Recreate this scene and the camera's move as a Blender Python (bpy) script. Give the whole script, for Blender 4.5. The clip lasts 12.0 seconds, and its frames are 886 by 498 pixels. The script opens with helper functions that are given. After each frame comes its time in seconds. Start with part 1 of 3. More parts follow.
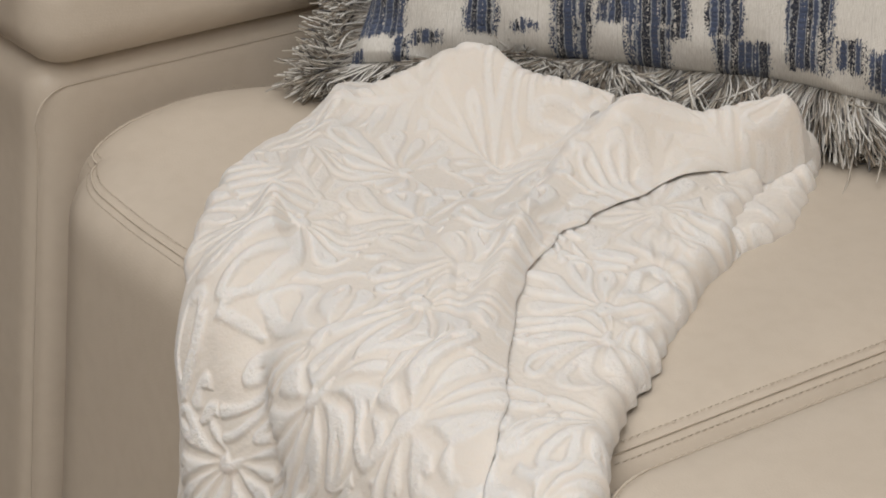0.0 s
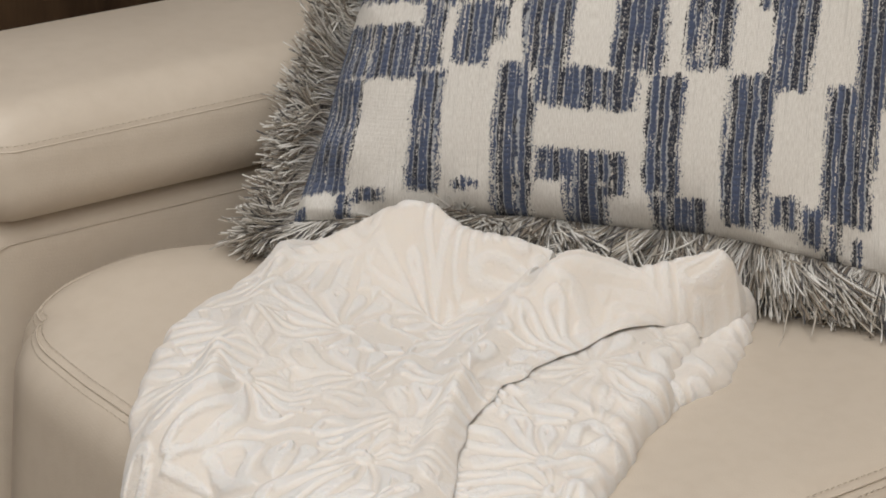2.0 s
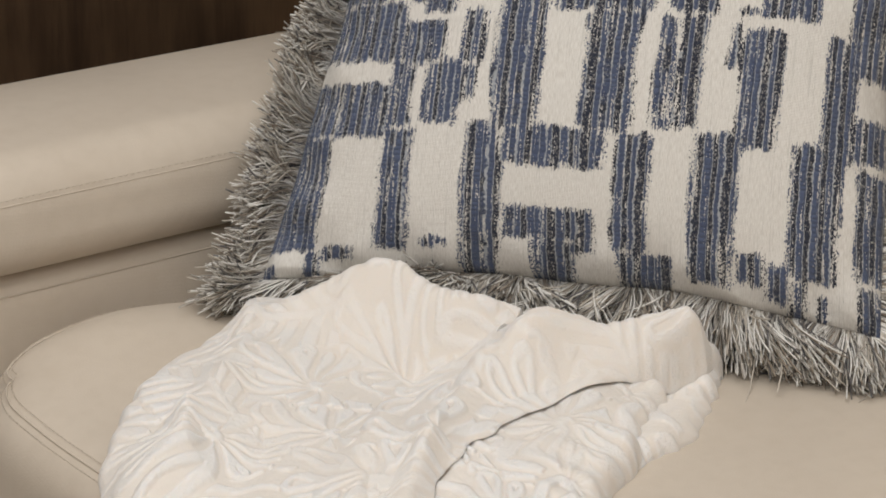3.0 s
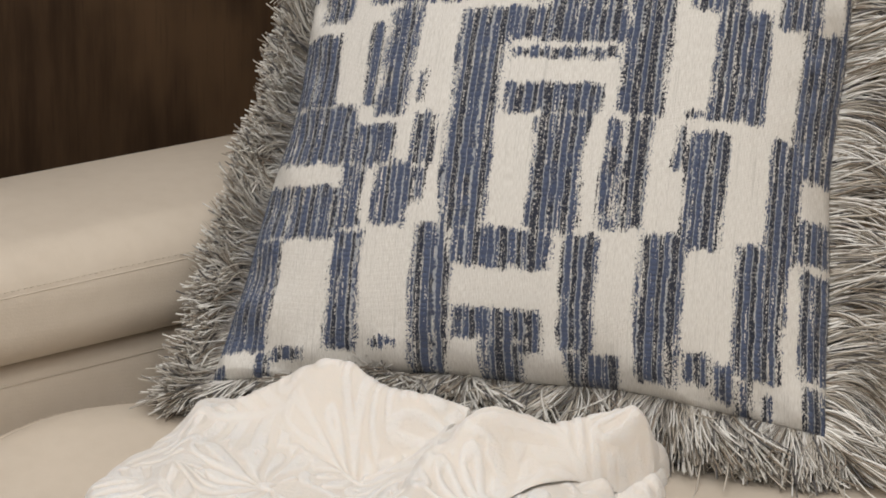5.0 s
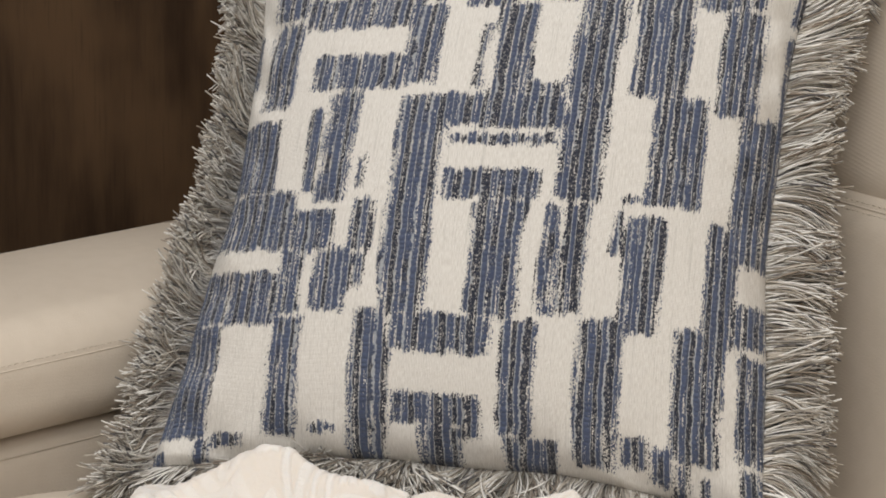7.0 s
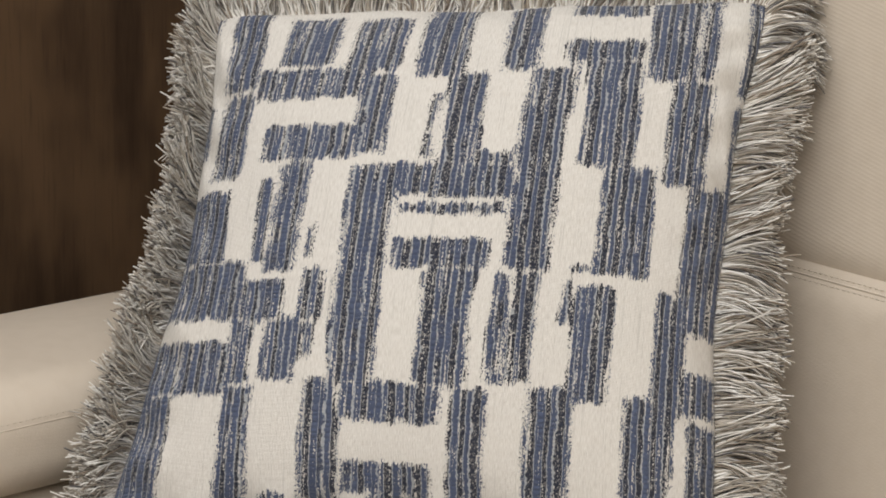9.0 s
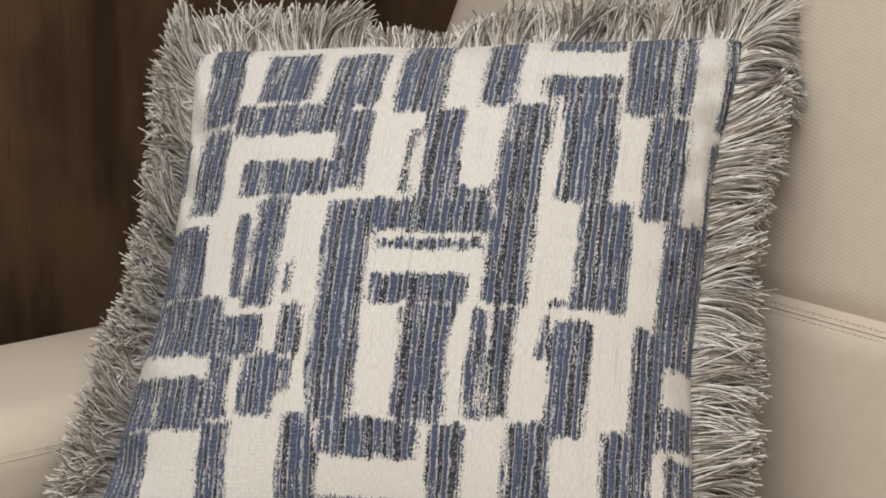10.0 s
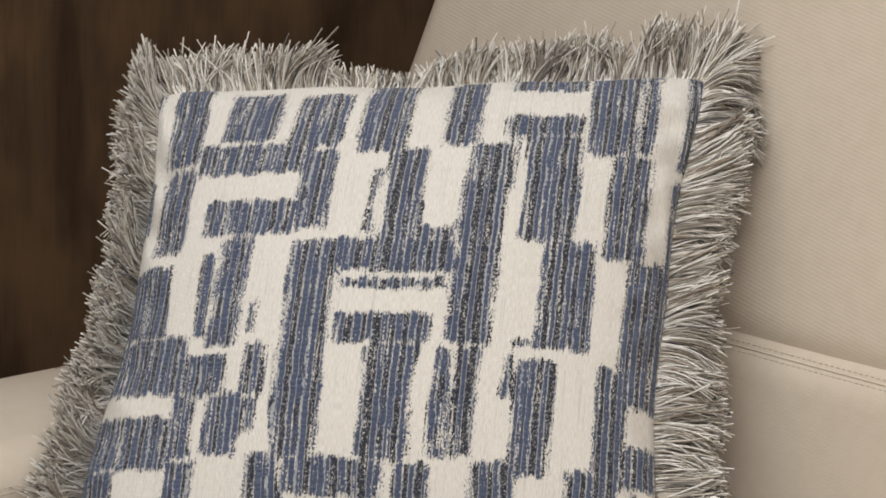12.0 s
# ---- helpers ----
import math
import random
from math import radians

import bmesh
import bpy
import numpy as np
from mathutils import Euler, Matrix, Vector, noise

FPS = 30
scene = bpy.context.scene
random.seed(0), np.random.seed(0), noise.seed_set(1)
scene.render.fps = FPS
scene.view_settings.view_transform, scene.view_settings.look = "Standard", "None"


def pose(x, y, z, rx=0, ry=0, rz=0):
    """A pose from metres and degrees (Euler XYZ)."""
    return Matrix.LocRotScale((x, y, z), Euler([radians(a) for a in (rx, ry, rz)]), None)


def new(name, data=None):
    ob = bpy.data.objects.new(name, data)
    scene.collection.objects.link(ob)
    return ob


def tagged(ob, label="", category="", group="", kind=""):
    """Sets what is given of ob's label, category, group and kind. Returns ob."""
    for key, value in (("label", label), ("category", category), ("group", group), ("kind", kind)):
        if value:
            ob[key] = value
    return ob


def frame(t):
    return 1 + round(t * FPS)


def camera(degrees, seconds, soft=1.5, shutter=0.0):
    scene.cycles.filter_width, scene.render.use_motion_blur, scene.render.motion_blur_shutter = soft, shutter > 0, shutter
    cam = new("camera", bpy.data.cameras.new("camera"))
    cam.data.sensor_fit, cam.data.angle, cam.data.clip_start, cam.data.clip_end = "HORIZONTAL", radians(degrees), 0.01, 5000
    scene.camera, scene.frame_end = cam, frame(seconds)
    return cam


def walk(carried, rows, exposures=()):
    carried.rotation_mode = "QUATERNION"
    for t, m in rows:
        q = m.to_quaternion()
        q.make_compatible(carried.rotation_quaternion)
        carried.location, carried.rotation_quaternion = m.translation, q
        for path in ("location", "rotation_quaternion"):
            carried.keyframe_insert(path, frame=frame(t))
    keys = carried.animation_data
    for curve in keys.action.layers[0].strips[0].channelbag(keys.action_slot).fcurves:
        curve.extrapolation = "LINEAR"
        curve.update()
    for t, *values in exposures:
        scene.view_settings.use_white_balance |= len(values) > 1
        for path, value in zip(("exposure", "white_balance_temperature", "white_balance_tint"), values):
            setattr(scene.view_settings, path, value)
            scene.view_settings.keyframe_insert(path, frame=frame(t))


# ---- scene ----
cam = camera(20.0, 12.0, soft=1.8)
# seconds, eye, turn about x, y, z in degrees
ROWS = [
    (0.0, 0.0212, 0.0291, 1.2628, 64.658, -0.459, -35.970),
    (0.5, 0.0207, 0.0284, 1.2632, 65.496, -0.493, -36.312),
    (1.0, 0.0152, 0.0209, 1.2677, 66.414, -0.576, -36.630),
    (1.5, 0.0106, 0.0146, 1.2714, 67.343, -0.648, -36.953),
    (2.0, 0.0071, 0.0098, 1.2742, 68.198, -0.693, -37.311),
    (2.5, 0.0036, 0.0049, 1.2771, 68.892, -0.791, -37.646),
    (3.0, 0.0000, 0.0000, 1.2800, 69.491, -0.824, -38.025),
    (5.0, -0.0110, -0.0151, 1.2889, 71.751, -1.058, -39.151),
    (5.5, -0.0120, -0.0165, 1.2897, 72.239, -1.127, -39.443),
    (6.0, -0.0126, -0.0174, 1.2902, 72.767, -1.196, -39.829),
    (6.5, -0.0135, -0.0186, 1.2910, 73.203, -1.238, -40.213),
    (7.0, -0.0154, -0.0212, 1.2925, 73.695, -1.283, -40.529),
    (9.0, -0.0183, -0.0252, 1.2949, 75.275, -1.417, -41.682),
    (9.5, -0.0188, -0.0259, 1.2953, 75.713, -1.454, -41.931),
    (10.0, -0.0202, -0.0278, 1.2964, 76.075, -1.489, -42.178),
    (10.5, -0.0218, -0.0300, 1.2977, 76.348, -1.525, -42.434),
    (11.0, -0.0230, -0.0316, 1.2986, 76.621, -1.504, -42.707),
    (11.5, -0.0232, -0.0319, 1.2988, 76.834, -1.535, -42.888),
    (12.0, -0.0236, -0.0324, 1.2991, 76.960, -1.545, -43.002),
]
walk(cam, [(t, pose(x, y, z, rx, ry, rz)) for t, x, y, z, rx, ry, rz in ROWS], ((0, -0.24), (3, -0.12), (7, 0.04), (12, 0.11)))

# ---- light ----
world = bpy.data.worlds.new("room_air")
world.use_nodes = True
world.node_tree.nodes["Background"].inputs[0].default_value = (1.0, 0.98, 0.96, 1)
world.node_tree.nodes["Background"].inputs[1].default_value = 0.45
scene.world = world


def area_lamp(name, x, y, z, wide, deep, watts, colour):
    data = bpy.data.lights.new(name, "AREA")
    data.shape, data.size, data.size_y, data.energy, data.color = "RECTANGLE", wide, deep, watts, colour
    ob = new(name, data)
    ob.matrix_world = pose(x, y, z)
    return ob


WARM = (1.0, 0.99, 0.975)
# no fixture is seen: light assumed overhead, then added fill from behind the camera
area_lamp("unseen_lamp", 0.35, 0.95, 2.54, 2.2, 2.0, 37, WARM)
area_lamp("unseen_lamp", -1.1, -0.7, 2.54, 2.0, 2.0, 66, WARM)


# ---- materials ----
class Mat:
    """A node material with a principled shader and short calls for its nodes."""

    def __init__(self, name, rough=0.5, metal=0.0, sheen=0.0, spec=0.5):
        self.m = bpy.data.materials.new(name)
        self.m.use_nodes = True
        self.t = self.m.node_tree
        self.b = self.t.nodes["Principled BSDF"]
        self.b.inputs["Roughness"].default_value = rough
        self.b.inputs["Metallic"].default_value = metal
        self.b.inputs["Sheen Weight"].default_value = sheen
        self.b.inputs["Specular IOR Level"].default_value = spec

    def put(self, socket, value):
        if isinstance(value, bpy.types.NodeSocket):
            self.t.links.new(value, socket)
        elif isinstance(value, tuple) and len(value) == 3 and socket.type == "RGBA":
            socket.default_value = (*value, 1)
        else:
            socket.default_value = value

    def node(self, kind, **values):
        n = self.t.nodes.new(kind)
        for key, v in values.items():
            self.put(n.inputs[key.replace("_", " ")], v)
        return n

    def math(self, op, a, b=0.0, c=0.0):
        n = self.t.nodes.new("ShaderNodeMath")
        n.operation = op
        for i, v in enumerate((a, b, c)):
            self.put(n.inputs[i], v)
        return n.outputs[0]

    def mix(self, f, a, b):
        n = self.t.nodes.new("ShaderNodeMix")
        n.data_type = "RGBA"
        for i, v in ((0, f), (6, a), (7, b)):
            self.put(n.inputs[i], v)
        return n.outputs[2]

    def step(self, v, lo, hi, a=0.0, b=1.0):
        n = self.t.nodes.new("ShaderNodeMapRange")
        n.interpolation_type = "SMOOTHSTEP"
        for i, x in enumerate((v, lo, hi, a, b)):
            self.put(n.inputs[i], x)
        return n.outputs[0]

    def xyz(self, x, y, z=0.0):
        n = self.t.nodes.new("ShaderNodeCombineXYZ")
        for i, v in enumerate((x, y, z)):
            self.put(n.inputs[i], v)
        return n.outputs[0]

    def split(self, v):
        n = self.t.nodes.new("ShaderNodeSeparateXYZ")
        self.put(n.inputs[0], v)
        return n.outputs

    def place(self):
        return self.t.nodes.new("ShaderNodeTexCoord").outputs["Object"]

    def noise(self, v, scale, detail=3.0, rough=0.55):
        return self.node("ShaderNodeTexNoise", Vector=v, Scale=scale, Detail=detail, Roughness=rough).outputs[0]

    def bump(self, height, strength, dist):
        n = self.node("ShaderNodeBump", Strength=strength, Distance=dist, Height=height)
        self.t.links.new(n.outputs[0], self.b.inputs["Normal"])


def leather(name, ribbed):
    """Cream upholstery leather: fine pebble grain, a faint woven rib, soft mottling."""
    k = Mat(name, rough=0.42, spec=0.4)
    p = k.place()
    x, y, z = k.split(p)
    large = k.noise(p, 5.0, 2.0)
    small = k.noise(p, 60.0, 4.0)
    c = k.mix(large, (0.565, 0.49, 0.405), (0.63, 0.555, 0.465))
    c = k.mix(k.step(small, 0.35, 0.75, 0.0, 0.25), c, (0.505, 0.43, 0.345))
    k.put(k.b.inputs["Base Color"], c)
    k.put(k.b.inputs["Roughness"], k.step(large, 0.3, 0.7, 0.38, 0.5))
    cells = k.node("ShaderNodeTexVoronoi", Vector=p, Scale=620.0).outputs[0]
    skew = k.math("ADD", k.math("ADD", z, k.math("MULTIPLY", x, 0.12)), k.math("MULTIPLY", y, -0.22))
    upright = k.math("ABSOLUTE", k.split(k.t.nodes.new("ShaderNodeTexCoord").outputs["Normal"])[2])
    rib = k.math("MULTIPLY", k.math("SINE", k.math("MULTIPLY", skew, 1650.0)), k.step(upright, 0.75, 0.35))
    folds = k.noise(p, 14.0, 3.0)
    h = k.math("ADD", k.math("MULTIPLY", cells, 0.25), k.math("MULTIPLY", rib, ribbed))
    h = k.math("ADD", h, k.math("MULTIPLY", folds, 1.6))
    k.bump(h, 0.35, 0.0012)
    return k.m


def thread():
    k = Mat("seam_thread", rough=0.6)
    k.put(k.b.inputs["Base Color"], k.mix(k.noise(k.place(), 400.0), (0.47, 0.40, 0.32), (0.58, 0.505, 0.41)))
    return k.m


def plush():
    """White throw: cut pile where the leaves stand, flat warmer ground between them."""
    k = Mat("white_plush", rough=0.85, sheen=0.35, spec=0.2)
    p = k.place()
    k.b.inputs["Subsurface Weight"].default_value = 0.45
    k.b.inputs["Subsurface Radius"].default_value = (1.0, 0.9, 0.8)
    k.b.inputs["Subsurface Scale"].default_value = 0.006
    pile = k.node("ShaderNodeAttribute")
    pile.attribute_name = "pile"
    f = pile.outputs["Fac"]
    c = k.mix(f, (0.77, 0.715, 0.655), (0.845, 0.822, 0.80))
    c = k.mix(k.step(k.noise(p, 9.0), 0.3, 0.75, 0.0, 0.12), c, (0.74, 0.68, 0.61))
    k.put(k.b.inputs["Base Color"], c)
    fine = k.noise(p, 900.0, 2.0)
    tuft = k.noise(p, 330.0, 4.0)
    h = k.math("ADD", k.math("MULTIPLY", fine, 0.5), tuft)
    k.bump(k.math("MULTIPLY", h, k.math("MULTIPLY_ADD", f, 0.7, 0.3)), 0.8, 0.0022)
    return k.m


def printed_weave():
    """Cream cloth with blue chenille cords that break off raggedly where a stroke ends."""
    k = Mat("blue_stroke_weave", rough=0.8, sheen=0.15, spec=0.25)
    uv = k.t.nodes.new("ShaderNodeUVMap")
    uv.uv_map = "cloth"
    u, v, _ = k.split(uv.outputs[0])
    across, along = k.t.nodes.new("ShaderNodeAttribute"), k.t.nodes.new("ShaderNodeAttribute")
    across.attribute_name, along.attribute_name = "stroke_across", "stroke_along"
    du, dv = across.outputs["Fac"], along.outputs["Fac"]
    # cords, wavering a little
    waver = k.noise(k.xyz(k.math("MULTIPLY", u, 40.0), k.math("MULTIPLY", v, 55.0)), 1.0, 2.0)
    uw = k.math("ADD", u, k.math("MULTIPLY", k.math("SUBTRACT", waver, 0.5), 0.004))
    uneven = k.noise(k.xyz(k.math("MULTIPLY", u, 130.0), 7.0), 1.0, 1.0)
    cord = k.math("ADD", k.math("DIVIDE", uw, 0.0058), k.math("MULTIPLY", uneven, 1.6))
    which = k.math("FLOOR", cord)
    inside = k.math("FRACT", cord)
    pick = k.node("ShaderNodeTexWhiteNoise", Vector=k.xyz(which, 3.0)).outputs[0]
    blot = k.noise(k.xyz(k.math("MULTIPLY", which, 7.3), k.math("MULTIPLY", v, 42.0)), 1.0, 2.0)
    # ragged ends: cord by cord, then thread by thread
    cordwise = k.noise(k.xyz(k.math("MULTIPLY", which, 3.7), k.math("MULTIPLY", v, 60.0)), 1.0, 1.0)
    speck = k.noise(k.xyz(k.math("MULTIPLY", u, 900.0), k.math("MULTIPLY", v, 520.0)), 1.0, 2.0)
    drag = k.noise(k.xyz(k.math("MULTIPLY", u, 800.0), k.math("MULTIPLY", v, 70.0)), 1.0, 2.0)
    patch = k.noise(k.xyz(k.math("MULTIPLY", u, 60.0), k.math("MULTIPLY", v, 18.0)), 1.0, 2.0)
    shift = k.math("MULTIPLY", k.math("SUBTRACT", patch, 0.48), 0.020)
    sides = k.step(k.math("ADD", du, shift), -0.0084, 0.0066)
    ends = k.math("ADD", dv, k.math("MULTIPLY", k.math("SUBTRACT", cordwise, 0.5), 0.014))
    ends = k.step(k.math("ADD", ends, k.math("MULTIPLY", k.math("SUBTRACT", drag, 0.5), 0.016)), -0.0045, 0.0025)
    within = k.node("ShaderNodeAttribute")
    within.attribute_name = "stroke"
    cover = k.math("MULTIPLY", k.math("MULTIPLY", sides, ends), k.step(within.outputs["Fac"], -0.0060, -0.0030))
    streak = k.noise(k.xyz(k.math("MULTIPLY", u, 380.0), k.math("MULTIPLY", v, 16.0)), 1.0, 2.0)
    cover = k.math("MULTIPLY", cover, k.step(streak, 0.32, 0.54, 0.46, 1.0))
    dot = k.node("ShaderNodeTexWhiteNoise", Vector=k.xyz(k.math("FLOOR", k.math("MULTIPLY", uw, 950.0)), k.math("FLOOR", k.math("MULTIPLY", v, 620.0)))).outputs[0]
    grit = k.math("ADD", k.math("MULTIPLY", dot, 0.45), k.math("MULTIPLY_ADD", k.math("SUBTRACT", speck, 0.5), 1.3, 0.26))
    blue = k.step(k.math("SUBTRACT", cover, grit), -0.02, 0.08)
    # chenille beads along each cord
    beat = k.math("MULTIPLY_ADD", k.noise(k.xyz(k.math("MULTIPLY", which, 5.1), k.math("MULTIPLY", v, 60.0)), 1.0, 1.0), 9.0, k.math("MULTIPLY_ADD", v, 640.0, k.math("MULTIPLY", pick, 6.0)))
    knots = k.math("ABSOLUTE", k.math("SINE", beat))
    # colours
    slate = k.mix(blot, (0.060, 0.079, 0.142), (0.116, 0.146, 0.236))
    navy = k.mix(k.step(k.math("MULTIPLY_ADD", dot, 0.35, speck), 0.74, 0.84), (0.030, 0.036, 0.058), (0.30, 0.29, 0.28))
    other = k.math("MULTIPLY", k.math("MODULO", which, 2.0), 0.42)
    dark = k.math("ADD", k.math("MULTIPLY_ADD", blot, 0.45, other), k.math("MULTIPLY", pick, 0.45))
    ink = k.mix(k.step(dark, 0.68, 0.80), slate, navy)
    gap = k.math("ABSOLUTE", k.math("SUBTRACT", inside, 0.5))
    broken = k.noise(k.xyz(k.math("MULTIPLY", which, 9.1), k.math("MULTIPLY", v, 160.0)), 1.0, 2.0)
    waist = k.math("MULTIPLY_ADD", k.math("SUBTRACT", 1.0, knots), 0.10, gap)
    pale = k.math("MULTIPLY", k.step(waist, 0.42, 0.48), k.step(k.math("MULTIPLY_ADD", pick, 0.2, broken), 0.36, 0.52))
    ink = k.mix(k.math("MULTIPLY", pale, 0.75), ink, (0.54, 0.56, 0.58))
    fibre = k.noise(k.xyz(k.math("MULTIPLY", u, 1500.0), k.math("MULTIPLY", v, 160.0)), 1.0, 2.0)
    thin = k.noise(k.xyz(k.math("MULTIPLY", u, 900.0), k.math("MULTIPLY", v, 12.0)), 1.0, 1.0)
    cloth = k.mix(k.step(fibre, 0.3, 0.7), (0.67, 0.638, 0.59), (0.81, 0.785, 0.742))
    rows = k.math("SINE", k.math("MULTIPLY", u, 4600.0))
    # groove shade between the rows, put into the colour as the bump hardly shows
    cloth = k.mix(k.step(rows, -0.2, -0.9, 0.0, 0.15), cloth, (0.47, 0.44, 0.39))
    cloth = k.mix(k.step(thin, 0.58, 0.72, 0.0, 0.5), cloth, (0.52, 0.50, 0.46))
    k.put(k.b.inputs["Base Color"], k.mix(blue, cloth, ink))
    round_cord = k.math("SINE", k.math("MULTIPLY", inside, 3.1416))
    fluff = k.noise(k.xyz(k.math("MULTIPLY", u, 1300.0), k.math("MULTIPLY", v, 1300.0)), 1.0, 2.0)
    raised = k.math("MULTIPLY", blue, k.math("ADD", k.math("MULTIPLY", round_cord, k.math("MULTIPLY_ADD", knots, 0.75, 0.5)), k.math("MULTIPLY", fluff, 0.7)))
    picks = k.math("SINE", k.math("MULTIPLY", v, 5200.0))
    weave = k.math("MULTIPLY", k.math("ADD", rows, picks), 0.05)
    h = k.math("ADD", k.math("ADD", raised, weave), k.math("MULTIPLY", fibre, 0.16))
    k.bump(h, 0.9, 0.0022)
    return k.m


def fringe_yarn():
    k = Mat("fringe_yarn", rough=0.36, sheen=0.1, spec=0.6)
    pick = k.t.nodes.new("ShaderNodeNewGeometry").outputs["Random Per Island"]
    ramp = k.t.nodes.new("ShaderNodeValToRGB")
    ramp.color_ramp.interpolation = "CONSTANT"
    tones = ((0.0, (0.88, 0.855, 0.81)), (0.40, (0.58, 0.525, 0.45)), (0.60, (0.29, 0.235, 0.18)), (0.74, (0.42, 0.385, 0.345)), (0.91, (0.09, 0.085, 0.09)))
    els = ramp.color_ramp.elements
    while len(els) < len(tones):
        els.new(0.5)
    for e, (at, c) in zip(els, tones):
        e.position, e.color = at, (*c, 1)
    k.put(ramp.inputs[0], pick)
    grain = k.noise(k.place(), 500.0, 2.0)
    k.put(k.b.inputs["Base Color"], k.mix(k.step(grain, 0.4, 0.8, 0.0, 0.25), ramp.outputs[0], (0.62, 0.58, 0.52)))
    return k.m


def dark_wood():
    k = Mat("dark_stained_wood", rough=0.6, spec=0.2)
    x, y, z = k.split(k.place())
    grain = k.noise(k.xyz(k.math("MULTIPLY", x, 26.0), 0.0, k.math("MULTIPLY", z, 3.0)), 1.0, 5.0, 0.65)
    fine = k.noise(k.xyz(k.math("MULTIPLY", x, 260.0), 0.0, k.math("MULTIPLY", z, 14.0)), 1.0, 3.0)
    cloud = k.noise(k.xyz(k.math("MULTIPLY", x, 7.0), 4.0, k.math("MULTIPLY", z, 4.0)), 1.0, 3.0)
    c = k.mix(k.step(grain, 0.3, 0.7), (0.032, 0.018, 0.010), (0.076, 0.045, 0.024))
    c = k.mix(k.step(cloud, 0.38, 0.66, 0.0, 0.85), c, (0.112, 0.066, 0.035))
    c = k.mix(k.step(fine, 0.5, 0.8, 0.0, 0.35), c, (0.016, 0.009, 0.005))
    k.put(k.b.inputs["Base Color"], c)
    k.bump(k.math("ADD", grain, fine), 0.12, 0.0006)
    return k.m


def plain(name, a, b, scale, rough=0.8):
    k = Mat(name, rough=rough)
    n = k.noise(k.place(), scale, 4.0)
    k.put(k.b.inputs["Base Color"], k.mix(n, a, b))
    k.bump(n, 0.2, 0.001)
    return k.m


LEATHER, RIBBED = leather("cream_leather", 0.03), leather("ribbed_cream_leather", 0.13)
THREAD, PLUSH, WEAVE, YARN, WOOD = thread(), plush(), printed_weave(), fringe_yarn(), dark_wood()
PAINT = plain("wall_paint", (0.62, 0.57, 0.50), (0.68, 0.63, 0.56), 30.0)
CARPET = plain("taupe_carpet", (0.16, 0.13, 0.10), (0.26, 0.22, 0.18), 300.0, 0.95)
WHITE = plain("ceiling_paint", (0.74, 0.72, 0.69), (0.80, 0.78, 0.75), 20.0)
FOOT = plain("black_plastic", (0.02, 0.02, 0.02), (0.035, 0.033, 0.03), 90.0, 0.5)


# ---- mesh tools ----
def smooth(x, a, b):
    k = np.clip((x - a) / (b - a), 0, 1)
    return k * k * (3 - 2 * k)


def mesh_of(name, verts, faces, material, smooth=True):
    me = bpy.data.meshes.new(name)
    me.from_pydata([tuple(map(float, v)) for v in verts], [], [tuple(map(int, f)) for f in faces])
    me.polygons.foreach_set("use_smooth", [smooth] * len(me.polygons))
    me.materials.append(material)
    me.update()
    return me


def piece(name, me, parent=None, label=""):
    ob = new(name, me)
    ob.parent = parent
    return tagged(ob, label)


def grid_faces(n, m, first=0, flip=False):
    i, j = np.meshgrid(np.arange(n - 1), np.arange(m - 1), indexing="ij")
    a = (first + i * m + j).ravel()
    f = np.stack([a, a + m, a + m + 1, a + 1], 1)
    return f[:, ::-1] if flip else f


def round_box(name, lo, hi, r, material, cuts=28, shape=None):
    """A box with rounded edges and corners of radius r; shape(points) may swell or lean it."""
    lo, hi = np.array(lo, float), np.array(hi, float)
    bm = bmesh.new()
    bmesh.ops.create_cube(bm, size=2.0)
    bmesh.ops.subdivide_edges(bm, edges=bm.edges[:], cuts=cuts, use_grid_fill=True)
    p = np.array([v.co[:] for v in bm.verts])
    half, mid = (hi - lo) / 2, (hi + lo) / 2
    # gather rows of vertices near the edges, so that the rounding is smooth
    q = np.sign(p) * (1 - (1 - np.abs(p)) ** 1.6) * half
    core = np.clip(q, -(half - r), half - r)
    d = q - core
    # spread the rim evenly round the arc
    n = np.linalg.norm(d, axis=1)[:, None]
    q = np.where(n > 1e-9, core + d / np.maximum(n, 1e-9) * r, q)
    q = q + mid
    if shape:
        q = shape(q)
    for v, c in zip(bm.verts, q):
        v.co = c
    for f in bm.faces:
        f.smooth = True
    me = bpy.data.meshes.new(name)
    bm.to_mesh(me)
    bm.free()
    me.materials.append(material)
    return me


def tube(path, r, sides=6):
    """Vertices and faces of a round cord along a path."""
    path = np.array(path, float)
    tan = np.gradient(path, axis=0)
    tan /= np.linalg.norm(tan, axis=1)[:, None] + 1e-12
    ref = np.where(np.abs(tan[:, 2:]) > 0.9, np.array([[1.0, 0, 0]]), np.array([[0, 0, 1.0]]))
    a = np.cross(tan, ref)
    a /= np.linalg.norm(a, axis=1)[:, None]
    b = np.cross(tan, a)
    ang = np.arange(sides) * 2 * np.pi / sides
    v = path[:, None] + r * (np.cos(ang)[None, :, None] * a[:, None] + np.sin(ang)[None, :, None] * b[:, None])
    n = len(path)
    f = []
    for i in range(n - 1):
        for k in range(sides):
            k2 = (k + 1) % sides
            f.append((i * sides + k, i * sides + k2, (i + 1) * sides + k2, (i + 1) * sides + k))
    f.append(tuple(range(sides))[::-1])
    f.append(tuple((n - 1) * sides + k for k in range(sides)))
    return v.reshape(-1, 3), f


